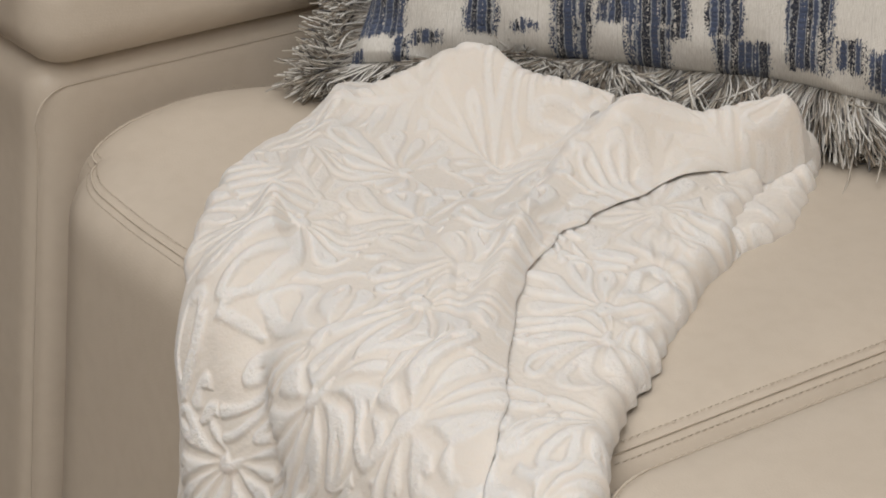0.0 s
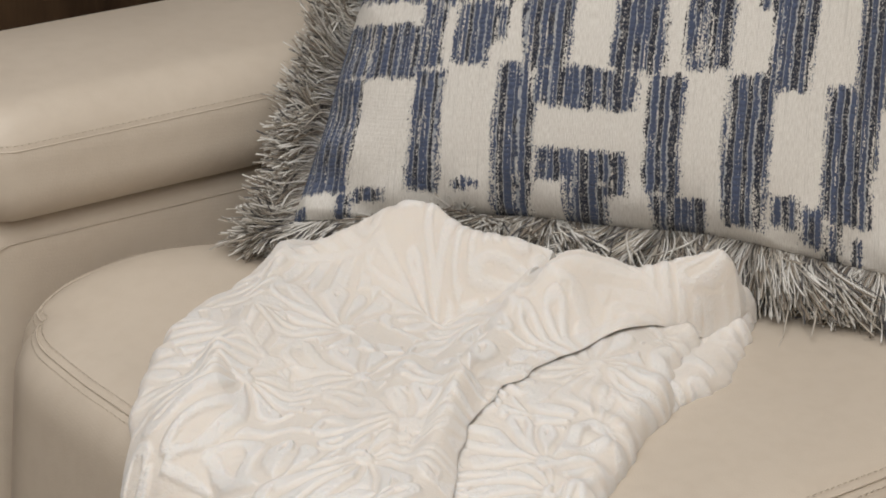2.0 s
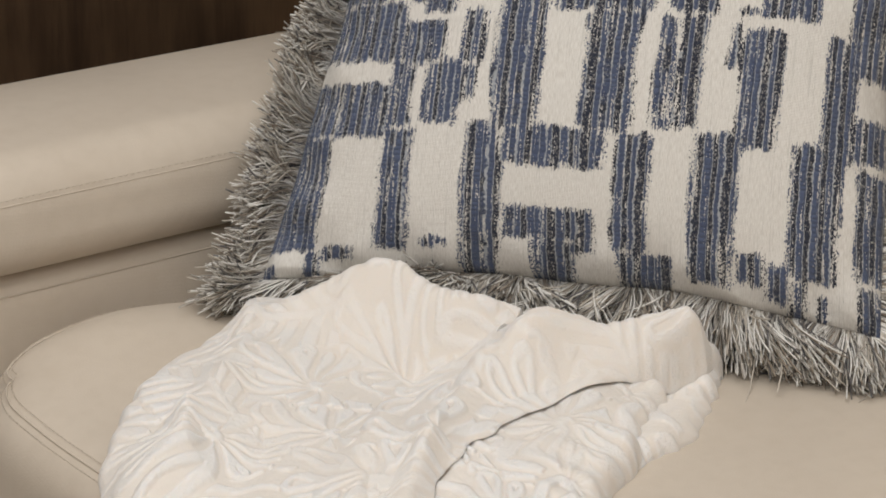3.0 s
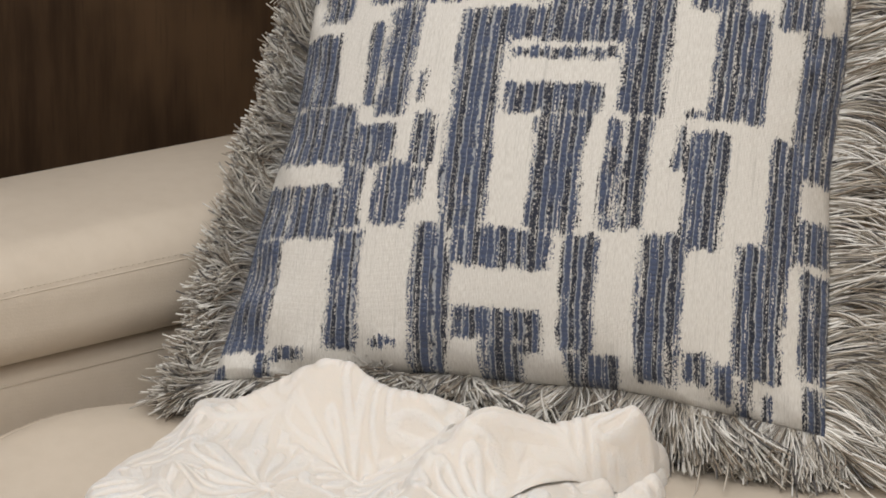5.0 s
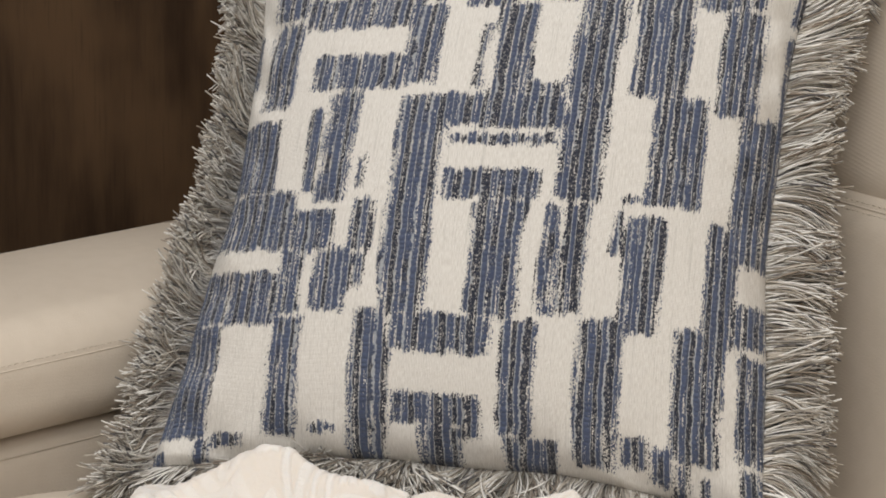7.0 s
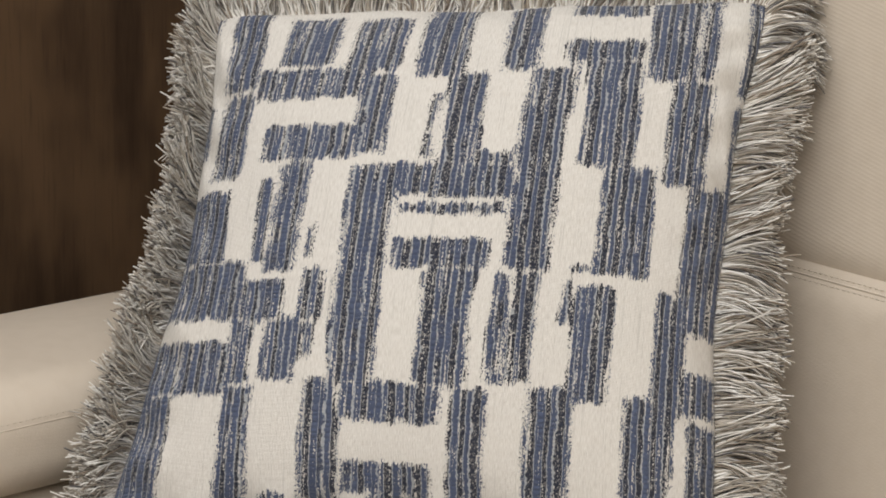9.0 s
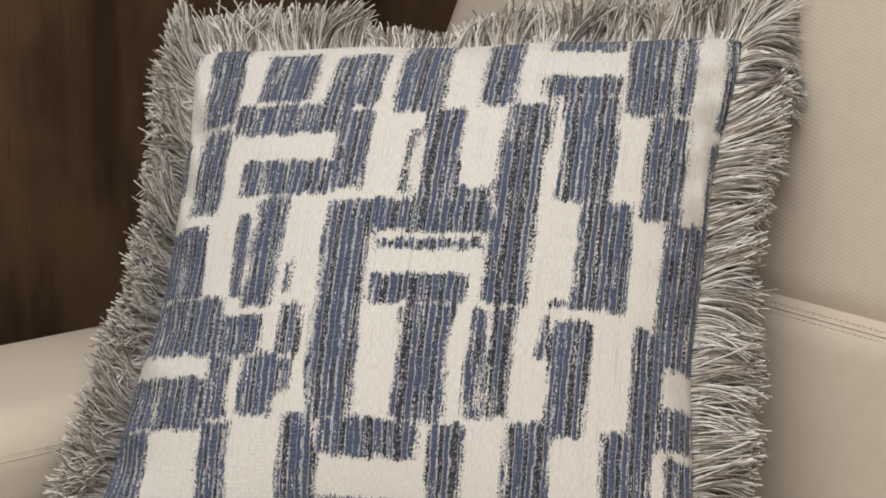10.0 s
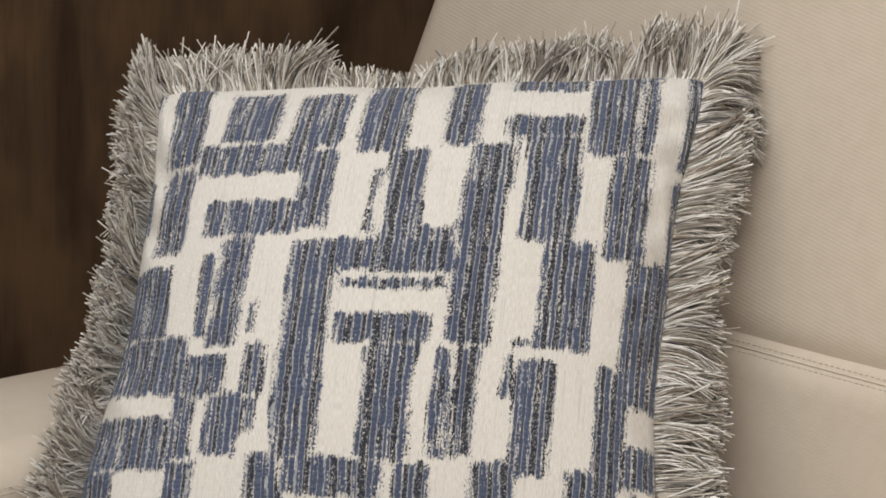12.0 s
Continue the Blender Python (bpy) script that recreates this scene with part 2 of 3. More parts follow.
def join(parts):
    vs, fs, k = [], [], 0
    for v, f in parts:
        vs.append(np.asarray(v))
        fs += [tuple(int(i) + k for i in g) for g in f]
        k += len(v)
    return np.concatenate(vs), fs


def stitches(path, length=0.0036, gap=0.0026, r=0.0004):
    """Short threads, one after the other, along a path."""
    path = np.array(path, float)
    s = np.concatenate([[0], np.cumsum(np.linalg.norm(np.diff(path, axis=0), axis=1))])
    out = []
    for a in np.arange(0, s[-1] - length, length + gap):
        at = np.linspace(a, a + length, 3)
        out.append(tube(np.stack([np.interp(at, s, path[:, k]) for k in range(3)], 1), r, 4))
    return join(out)


def seam(parent, path, up, side, double=True, single_below=False):
    """A seam on a cover: a sunk line, with a row of stitches on one side or both. side: metres across, as a vector field."""
    path, side = np.array(path, float), np.array(side, float)
    v, f = tube(path - np.array(up) * 0.4, 0.0009, 6)
    line = piece("seam", mesh_of("seam", v, f, LEATHER), parent)
    rows = (1, -1) if double else (1,)
    v, f = join([stitches(path + side * k + np.array(up) * 0.0003) for k in rows])
    piece("stitching", mesh_of("stitching", v, f, THREAD), line, "fine tan stitches beside the seam")
    return line


# ---- the room ----
def slab(name, lo, hi, material, label, kind="structure"):
    lo, hi = np.array(lo), np.array(hi)
    bm = bmesh.new()
    bmesh.ops.create_cube(bm, size=1.0)
    for v in bm.verts:
        v.co = (Vector(v.co) + Vector((0.5, 0.5, 0.5))) * 1.0
        v.co = Vector([lo[k] + v.co[k] * (hi[k] - lo[k]) for k in range(3)])
    me = bpy.data.meshes.new(name)
    bm.to_mesh(me)
    bm.free()
    me.materials.append(material)
    return tagged(new(name, me), label, "", "", kind)


slab("floor", (-2.6, -2.6, -0.1), (2.5, 2.3, 0.0), CARPET, "taupe short-pile carpet floor")
slab("ceiling", (-2.6, -2.6, 2.6), (2.5, 2.3, 2.7), WHITE, "plain white painted ceiling")
slab("wall_west", (-2.7, -2.6, 0.0), (-2.6, 2.3, 2.6), PAINT, "plain beige painted wall")
slab("wall_south", (-2.7, -2.7, 0.0), (2.6, -2.6, 2.6), PAINT, "plain beige painted wall")
slab("wall_east", (2.5, -2.6, 0.0), (2.6, 2.3, 2.6), PAINT, "plain beige painted wall behind the sofa")
slab("wall_north", (-2.7, 2.3, 0.0), (2.6, 2.4, 2.6), PAINT, "plain wall behind the dark wood panelling")


def wood_panelling():
    top = tagged(new("wood_panelling"), "dark brown stained wood panelling beside the sofa", "wall panel", "", "structure")
    x = -0.4
    for k, wide in enumerate((1.2, 1.5, 0.2)):
        me = round_box("panel", (x + 0.001, 2.14, 0.0), (x + wide - 0.001, 2.165, 2.3), 0.002, WOOD, 4)
        piece("panel", me, top)
        x += wide
    return top


wood_panelling()


# ---- the sofa ----
SEAT_Z = 0.462


def sofa():
    top = tagged(new("sofa"), "cream leather sofa with padded arm and stitched seams", "sofa")

    def seat_shape(y0, y1):
        def shape(q):
            x, y, z = q.T.copy()
            mx, my = (x - 1.25) / 0.42, (y - (y0 + y1) / 2) / ((y1 - y0) / 2)
            crown = np.clip(1 - mx ** 2, 0, 1) * np.clip(1 - np.abs(my) ** 6, 0, 1)
            z2 = z + np.where(z > 0.35, 0.013 * crown, 0)
            if y1 > 1.5:
                z2 = z2 + np.where(z > 0.30, np.clip((z - 0.30) / 0.12, 0, 1) * 0.029, 0) * np.exp(-((x - 1.0) / 0.12) ** 2) * smooth(y, 1.56, 1.70)
            x2 = x - np.clip(0.42 - z, 0, 1) * 0.09 * (x < 1.0)
            # generous rounding of the front corners in plan, the arm's side most
            for edge, big in ((y1, 0.105), (y0, 0.045)):
                cy = edge - big if edge == y1 else edge + big
                dx, dy = (0.838 + big) - x, (y - cy) if edge == y1 else (cy - y)
                hit = (dx > 0) & (dy > 0)
                reach = np.maximum(dx, dy)
                far = np.hypot(dx, dy) + 1e-9
                x2 = np.where(hit, x2 + dx * (1 - reach / far), x2)
                y = np.where(hit, y - np.sign(edge - cy) * dy * (1 - reach / far), y)
            return np.stack([x2, y, z2], 1)
        return shape

    def seat(y0, y1, more=0.0, name="seat_cushion"):
        r = 0.042
        ob = piece(name, round_box(name, (0.846, y0, 0.10), (1.68, y1, 0.455 + more), r, LEATHER, 40, seat_shape(y0, y1)), top)
        # seam round the upper rim
        phi = radians(58)
        ri, zz = r * math.cos(phi), 0.455 + more - r + r * math.sin(phi)
        xa, xb, ya, yb = 0.846 + r, 1.60, y0 + r, y1 - r
        pts, side = [], []
        for x in np.linspace(xb, xa, 60):
            pts.append((x, ya - ri, zz)), side.append((0, -1, -0.9))
        for a in np.linspace(0, 90, 14)[1:-1]:
            c, s = math.cos(radians(a)), math.sin(radians(a))
            pts.append((xa - ri * s, ya - ri * c, zz)), side.append((-s, -c, -0.9))
        for y in np.linspace(ya, yb, 60):
            pts.append((xa - ri, y, zz)), side.append((-1, 0, -0.9))
        for a in np.linspace(0, 90, 14)[1:-1]:
            c, s = math.cos(radians(a)), math.sin(radians(a))
            pts.append((xa - ri * c, yb + ri * s, zz)), side.append((-c, s, -0.9))
        for x in np.linspace(xa, xb, 60):
            pts.append((x, yb + ri, zz)), side.append((0, 1, -0.9))
        pts, side = np.array(pts), np.array(side)
        pts = seat_shape(y0, y1)(pts)
        out = np.stack([side[:, 0], side[:, 1], np.full(len(side), 0.9)], 1) * 0.0006
        seam(ob, pts + out, (0, 0, 0.0004), side * 0.0048)
        return ob

    seat(1.080, 1.738)
    seat(0.425, 1.0785, 0.010)

    # arm: upholstered box under a thick loose pad
    def arm_shape(q):
        x, y, z = q.T.copy()
        x2 = x - np.clip(0.45 - z, 0, 1) * 0.09 * (x < 1.2)
        return np.stack([x2, y, z], 1)

    arm = piece("arm", round_box("arm", (0.868, 1.746, 0.06), (1.95, 1.98, 0.525), 0.03, LEATHER, 34, arm_shape), top)
    z0 = 0.525 - 0.03 + 0.03 * math.sin(radians(20))
    yr = 1.776 - 0.03 * math.cos(radians(20))
    run = [(x, yr - 0.0006, z0) for x in np.linspace(1.7, 0.93, 60)]
    bend = [(0.898 + 0.032 * math.cos(radians(90 + a)), yr - 0.0006, z0 - 0.032 + 0.032 * math.sin(radians(90 + a))) for a in range(0, 91, 9)]
    down = [(0.866 - max(0.45 - z, 0) * 0.09 + 0.001, yr - 0.0004, z) for z in np.linspace(z0 - 0.036, 0.10, 40)]
    path = run + bend + down
    v, f = tube(path, 0.0008, 6)
    piece("seam", mesh_of("seam", v, f, LEATHER), arm)

    def pad_shape(q):
        x, y, z = q.T.copy()
        my = np.clip((y - 1.84) / 0.12, -1, 1)
        mx = np.clip((x - 0.862) / 0.10, 0, 1)
        z2 = z + np.where(z > 0.58, 0.014 * (1 - my ** 2) * (0.3 + 0.7 * mx), 0)
        return np.stack([x, y, z2], 1)

    pad = piece("arm_pad", round_box("arm_pad", (0.862, 1.722, 0.522), (1.93, 1.965, 0.621), 0.040, LEATHER, 40, pad_shape), top, "thick cream leather arm pad with double stitching")
    r, phi = 0.040, radians(18)
    ri, zz = r * math.cos(phi), 0.581 + r * math.sin(phi)
    pts = [(x, 1.762 - ri, zz) for x in np.linspace(1.8, 0.902, 90)]
    side = [(0, -0.3, 1.0)] * 90
    for a in np.linspace(0, 90, 16)[1:]:
        c, s = math.cos(radians(a)), math.sin(radians(a))
        pts.append((0.902 - ri * s, 1.762 - ri * c, zz)), side.append((-0.3 * s, -0.3 * c, 1.0))
    for y in np.linspace(1.775, 1.92, 30):
        pts.append((0.902 - ri, y, zz)), side.append((-0.3, 0, 1.0))
    seam(pad, np.array(pts), (0, 0, 0), np.array(side) * 0.0055)

    # back: lower lumbar bolster and tall upper cushion for each seat
    def back_shape(lean, z0, y0, y1, belly):
        def shape(q):
            x, y, z = q.T.copy()
            my = (y - (y0 + y1) / 2) / ((y1 - y0) / 2)
            if z0 > 0.6 and lean > 0.12:
                y = y + np.clip(my, 0, 1) * np.clip((0.985 - z) * 0.30, -0.05, 0.05)
            x2 = x + (z - z0) * lean - belly * np.clip(1 - my ** 4, 0, 1) * (x < 1.80)
            return np.stack([x2, y, z], 1)
        return shape

    for y0, y1 in ((1.10, 1.80), (0.40, 1.09)):
        lum = piece("lumbar_cushion", round_box("lumbar_cushion", (1.655, y0, 0.40), (1.95, y1, 0.728), 0.035, LEATHER, 34, back_shape(0.10, 0.7, y0, y1, 0.006)), top)
        phi = radians(40)
        zz, xx = 0.693 + 0.035 * math.sin(phi), 1.690 - 0.035 * math.cos(phi)
        pts = np.array([(xx, y, zz) for y in np.linspace(y1 - 0.05, y0 + 0.05, 70)])
        pts = back_shape(0.10, 0.7, y0, y1, 0.006)(pts)
        seam(lum, pts + np.array((-0.0005, 0, 0.0004)), (0, 0, 0), np.array([(0.6, 0, 0.75)] * len(pts)) * 0.0048)
        piece("back_cushion", round_box("back_cushion", (1.672, y0 + 0.0, 0.70), (1.97, y1 + 0.055, 1.16), 0.05, RIBBED, 36, back_shape(0.16, 0.7, y0, y1, 0.012)), top)
    piece("back_frame", round_box("back_frame", (1.93, 0.36, 0.06), (2.08, 2.06, 1.02), 0.03, LEATHER, 12), top)
    piece("base", round_box("base", (0.90, 0.42, 0.05), (1.96, 1.76, 0.30), 0.02, LEATHER, 8), top)
    for x in (0.95, 1.98):
        for y in (0.48, 2.0):
            piece("foot", round_box("foot", (x - 0.03, y - 0.03, 0.0), (x + 0.03, y + 0.03, 0.07), 0.01, FOOT, 6), top, "black plastic foot")
    return top


sofa()


# ---- the throw ----
LONG, WIDE, START = np.array((-0.839, -0.545)), np.array((0.545, -0.839)), np.array((1.25, 1.75))


def waves(s, t, seed, scale):
    """Soft cloth unevenness in -1..1."""
    rng = np.random.default_rng(seed)
    out = np.zeros_like(s)
    for k in range(7):
        a = rng.uniform(0, 2 * np.pi)
        f = scale * rng.uniform(0.6, 1.6)
        out += np.sin(f * (np.cos(a) * s + np.sin(a) * t) + rng.uniform(0, 6.3)) / (1 + 0.35 * k)
    return out / 3.2


def ridge(s, t, a, b, wide, high, fade=0.75):
    """A fold that runs from a to b and dies away at b."""
    a, b = np.array(a), np.array(b)
    ab = b - a
    k = np.clip(((s - a[0]) * ab[0] + (t - a[1]) * ab[1]) / (ab @ ab), 0, 1)
    d = np.hypot(s - a[0] - k * ab[0], t - a[1] - k * ab[1])
    return high * (1 - fade * k) * np.exp(-(d / (wide * (1 + 0.5 * k))) ** 2)


def leaves(s, t, seed):
    """Height 0..1 of the tufted leaves: fingers beside a curved rib, or fanned out from a stalk."""
    rng = np.random.default_rng(seed)
    out = np.zeros_like(s)
    warp = 0.006 * waves(s, t, seed + 7, 60)
    s, t = s + warp, t - warp
    # winding stems fill the ground between the leaves
    out = np.maximum(out, 0.9 * smooth(0.15 - np.abs(waves(s, t, seed + 61, 62)), 0.0, 0.07))
    for i in range(-1, 7):
        for j in range(-1, 15):
            cs, ct = 0.098 * i + 0.049 * (j % 2) + rng.uniform(-0.014, 0.014), 0.080 * j + rng.uniform(-0.014, 0.014)
            turn = rng.uniform(0, 2 * np.pi)
            length, half = rng.uniform(0.12, 0.16), rng.uniform(0.040, 0.054)
            pitch, sweep, bow = rng.uniform(0.019, 0.024), rng.uniform(0.5, 1.1), rng.uniform(-4, 4)
            fan = rng.uniform() < 0.8
            near = np.hypot(s - cs, t - ct) < 0.10
            x, y = s[near] - cs, t[near] - ct
            a = x * np.cos(turn) + y * np.sin(turn)
            b = -x * np.sin(turn) + y * np.cos(turn) + bow * a * a
            if fan:
                a = a + 0.03
                rad, th = np.hypot(a, b), np.arctan2(b, a)
                step = rng.uniform(0.44, 0.60)
                bent = th + rng.uniform(-7, 7) * rad + rng.uniform(-40, 40) * rad * rad + 0.16 * waves(x, y, seed + 17 * i + j + 100, 70)
                ph = bent / step
                which = np.floor(ph)
                reach = (0.064 + 0.026 * np.cos(th)) * (0.80 + 0.20 * np.sin(which * 2.4 + i))
                mid = np.abs(ph - which - 0.5) * step * np.maximum(rad, 0.012)
                # rounded finger ends, narrow channels between
                tip = np.clip((rad - reach + 0.012) / 0.012, 0, 1)
                wide = np.minimum(0.5 * step * np.maximum(rad, 0.012) - 0.0020, 0.0130) * np.sqrt(1 - 0.9 * tip ** 2)
                inside = smooth(reach - rad, -0.0008, 0.0016) * smooth(2.3 - np.abs(th), 0.0, 0.10)
                # each finger is a loop of pile round a bare slit
                slit = smooth(wide - mid, 0.0072, 0.0092) * smooth(rad, 0.020, 0.028) * smooth(reach - rad, 0.006, 0.010)
                h = inside * np.maximum(smooth(wide - mid, -0.0008, 0.0028) * (1 - 0.95 * slit), smooth(0.009 - rad, -0.001, 0.004))
            else:
                ab = np.abs(b)
                k = (a + length / 2) / length
                env = half * np.sqrt(np.clip(np.sin(np.pi * np.clip(k, 0, 1) ** 0.8), 0, 1))
                inside = smooth(env - ab, -0.0008, 0.002)
                ph = (a - sweep * ab + 5.0 * ab * ab) / pitch + np.where(b > 0, 0.5, 0)
                fr = np.abs(ph - np.floor(ph) - 0.5) * 2
                rib = smooth(0.0050 - ab, -0.001, 0.0035) * smooth(k, 0.0, 0.06) * smooth(1 - k, 0.0, 0.06)
                h = np.maximum(inside * smooth(0.72 - fr, 0.0, 0.30) * smooth(ab, 0.003, 0.005), rib * inside)
            edge = np.where(inside > 0.0, inside, 0.0)
            out[near] = out[near] * (1 - edge) + h
    return np.clip(out, 0, 1)


def tongue_height(s, t):
    return 0.014 + 0.004 * waves(s, t, 13, 40) + ridge(s, t, (0.40, 0.16), (0.385, 0.30), 0.012, 0.008, 0.2)


def under_height(s, t):
    h = 0.026 + 0.006 * waves(s, t, 3, 26)
    h = h + ridge(s, t, (0.40, 0.19), (0.37, 0.42), 0.018, 0.016) + ridge(s, t, (0.33, 0.24), (0.33, 0.55), 0.02, 0.012)
    h = h + 0.0030 * np.sin(t * 150 + 6 * waves(s, t, 8, 12)) * smooth(s, 0.30, 0.38)
    return h


def over_height(s, t):
    h = 0.028 + 0.007 * waves(s, t, 5, 17)
    # two tongues of bunched cloth at the back, and what runs down from them
    h = h + ridge(s, t, (0.125, 0.195), (0.232, 0.204), 0.024, 0.045, 0.05) + ridge(s, t, (0.140, 0.198), (0.120, 0.225), 0.020, 0.016, 0.2) + ridge(s, t, (0.10, 0.225), (0.03, 0.36), 0.034, 0.016)
    h = h + ridge(s, t, (0.095, 0.205), (0.025, 0.215), 0.022, 0.022, 0.25)
    h = h + ridge(s, t, (0.375, 0.176), (0.275, 0.255), 0.024, 0.049, 0.4) + ridge(s, t, (0.27, 0.24), (0.235, 0.42), 0.026, 0.018, 0.4)
    h = h - ridge(s, t, (0.25, 0.205), (0.165, 0.245), 0.011, 0.018, 0.3)
    h = h + ridge(s, t, (0.19, 0.375), (0.22, 0.60), 0.013, 0.010, 0.3) + ridge(s, t, (0.245, 0.43), (0.265, 0.62), 0.012, 0.010, 0.3)
    h = h + ridge(s, t, (0.055, 0.36), (0.105, 0.80), 0.016, 0.011, 0.0) - ridge(s, t, (0.115, 0.42), (0.165, 0.80), 0.016, 0.009, 0.0)
    # sharp creases: down from the crest, along the roll beside the hem, and in the hanging part
    h = h + ridge(s, t, (0.10, 0.190), (0.030, 0.250), 0.011, 0.010, 0.1) + ridge(s, t, (0.030, 0.250), (0.054, 0.364), 0.011, 0.009, 0.5)
    h = h + ridge(s, t, (0.30, 0.225), (0.240, 0.290), 0.014, 0.010, -0.2) + ridge(s, t, (0.240, 0.290), (0.242, 0.400), 0.013, 0.012, 0.3) + ridge(s, t, (0.242, 0.400), (0.275, 0.600), 0.010, 0.009, 0.2)
    h = h - ridge(s, t, (0.235, 0.200), (0.175, 0.245), 0.010, 0.010, 0.1) - ridge(s, t, (0.175, 0.245), (0.185, 0.300), 0.009, 0.009, 0.6)
    h = h + ridge(s, t, (0.214, 0.482), (0.260, 0.612), 0.007, 0.006, 0.2) + ridge(s, t, (0.050, 0.422), (0.104, 0.542), 0.009, 0.010, 0.2) - ridge(s, t, (0.104, 0.518), (0.164, 0.650), 0.008, 0.007, 0.0)
    return np.maximum(h, under_height(s, t) * smooth(s, 0.16, 0.22) + 0.007)


def drape(s, t, h):
    """Lays the cloth on the seat, over its front edge and down."""
    x = START[0] + WIDE[0] * s + LONG[0] * t
    y = START[1] + WIDE[1] * s + LONG[1] * t
    edge, r = 0.888, 0.052
    over = np.clip(edge - x, 0, None)
    q = over / 0.839
    ang = np.clip(q / r, 0, radians(82))
    rest = np.clip(q - r * radians(82), 0, None)
    px = np.where(over > 0, edge - r * np.sin(ang) - rest * 0.14, x)
    pz = np.where(over > 0, SEAT_Z - r * (1 - np.cos(ang)) - rest * 0.99, SEAT_Z)
    py = y + 0.5 * 0.65 * over
    return np.stack([px - np.sin(ang) * h, py, pz + np.cos(ang) * h], -1)


def cloth(name, parent, left, right, back, height, seed, rows, cols, label, rim, over=0.0, t_end=0.84):
    """A plush layer between two edges. left, right: (t, s) knots; back: (s, t) knots."""
    a, k = np.meshgrid(np.linspace(0, 1, rows), np.linspace(0, 1, cols), indexing="ij")
    lt, ls = zip(*left)
    rt, rs = zip(*right)
    bs, bt = zip(*back)
    s0 = np.interp(0.3, lt, ls) * (1 - k) + np.interp(0.2, rt, rs) * k
    tb = np.interp(s0, bs, bt)
    t = tb + (t_end - tb) * a ** 1.15
    frill = 0.004 * waves(t * 0 + 1, t, seed + 40, 190)
    s = (np.interp(t, lt, ls) + frill) * (1 - k) + (np.interp(t, rt, rs) - frill) * k
    h = height(s, t)
    # the rim bends down to what it lies on
    d = np.minimum(np.minimum((s - np.interp(t, lt, ls) - frill), (np.interp(t, rt, rs) - frill - s)), (t - tb) * 1.2)
    fall = np.clip(d / rim, 0, 1)
    round_off = np.sqrt(np.clip(1 - (1 - fall) ** 2, 0, 1))
    pile = leaves(s, t, seed)
    for _ in range(1):
        for axis in (0, 1):
            pile = (np.roll(pile, 1, axis) + 2 * pile + np.roll(pile, -1, axis)) / 4
    # the pile is rubbed flat in places, most of all where the cloth is bunched
    pile = pile * (0.65 + 0.35 * smooth(t + 0.05 * waves(s, t, seed + 9, 22), 0.22, 0.36)) * (0.5 + 0.5 * smooth(waves(s, t, seed + 5, 34), -0.55, 0.05))
    low = 0.002 + (under_height(s, t) + 0.001) * smooth(s - np.interp(t, rt, rs), -0.09, -0.05) * over * (0.12 + 0.88 * smooth(t, 0.19, 0.25))
    full = low + (h - low) * round_off + (0.0023 * pile + 0.0003 * waves(s, t, seed + 3, 700)) * smooth(d, 0.004, 0.03)
    v = drape(s, t, full).reshape(-1, 3)
    me = mesh_of(name, v, grid_faces(rows, cols), PLUSH)
    at = me.attributes.new("pile", "FLOAT", "POINT")
    at.data.foreach_set("value", pile.ravel().astype(np.float32))
    return piece(name, me, parent, label)


def throw():
    top = tagged(new("throw_blanket"), "white plush throw with tufted leaf relief, draped over the seat", "blanket")
    left = [(0.10, -0.012), (0.164, -0.012), (0.216, 0.004), (0.284, -0.005), (0.348, -0.014), (0.414, -0.009), (0.456, 0.009), (0.50, 0.036), (0.53, 0.050), (0.58, 0.058), (0.612, 0.050), (0.642, 0.040), (1.0, 0.0)]
    hem = [(0.10, 0.405), (0.138, 0.402), (0.176, 0.396), (0.21, 0.370), (0.282, 0.322), (0.33, 0.290), (0.392, 0.270), (0.444, 0.264), (0.486, 0.268), (0.552, 0.286), (0.614, 0.304), (0.66, 0.328), (0.692, 0.346), (1.0, 0.50)]
    right = [(0.10, 0.345), (0.18, 0.366), (0.224, 0.373), (0.29, 0.373), (0.342, 0.383), (0.39, 0.377), (0.446, 0.376), (0.51, 0.378), (0.576, 0.378), (0.638, 0.382), (0.692, 0.40), (1.0, 0.49)]
    tongue = [(0.10, 0.385), (0.138, 0.396), (0.17, 0.406), (0.262, 0.410), (0.295, 0.404), (0.305, 0.392), (0.36, 0.375)]
    low_back = [(0.0, 0.20), (0.3, 0.20), (0.41, 0.165)]
    high_back = [(0.0, 0.172), (0.05, 0.172), (0.12, 0.162), (0.18, 0.170), (0.236, 0.180), (0.248, 0.226), (0.285, 0.220), (0.305, 0.165), (0.36, 0.142), (0.41, 0.146)]
    cloth("lowest_fold", top, [(k, m - 0.10) for k, m in tongue], tongue, [(0.0, 0.15), (0.45, 0.15)], tongue_height, 37, 240, 130, "lowest tongue of the folded throw", 0.014, t_end=0.345)
    cloth("under_fold", top, [(k, m - 0.07) for k, m in hem], right, low_back, under_height, 11, 640, 200, "lower layer of the folded throw", 0.016)
    cloth("upper_fold", top, left, hem, high_back, over_height, 23, 760, 460, "upper layer with a turned hem", 0.012, 1.0)
    return top


throw()


# ---- the cushion ----
LOW_L, LOW_R = np.array((1.117, 1.663, 0.500)), np.array((1.460, 1.266, 0.495))
TOP_L, TOP_R = np.array((1.320, 1.774, 0.920)), np.array((1.662, 1.410, 0.954))
FACE = np.cross(LOW_R - LOW_L, TOP_L - LOW_L)
FACE = FACE / np.linalg.norm(FACE)
BULGE = 0.085
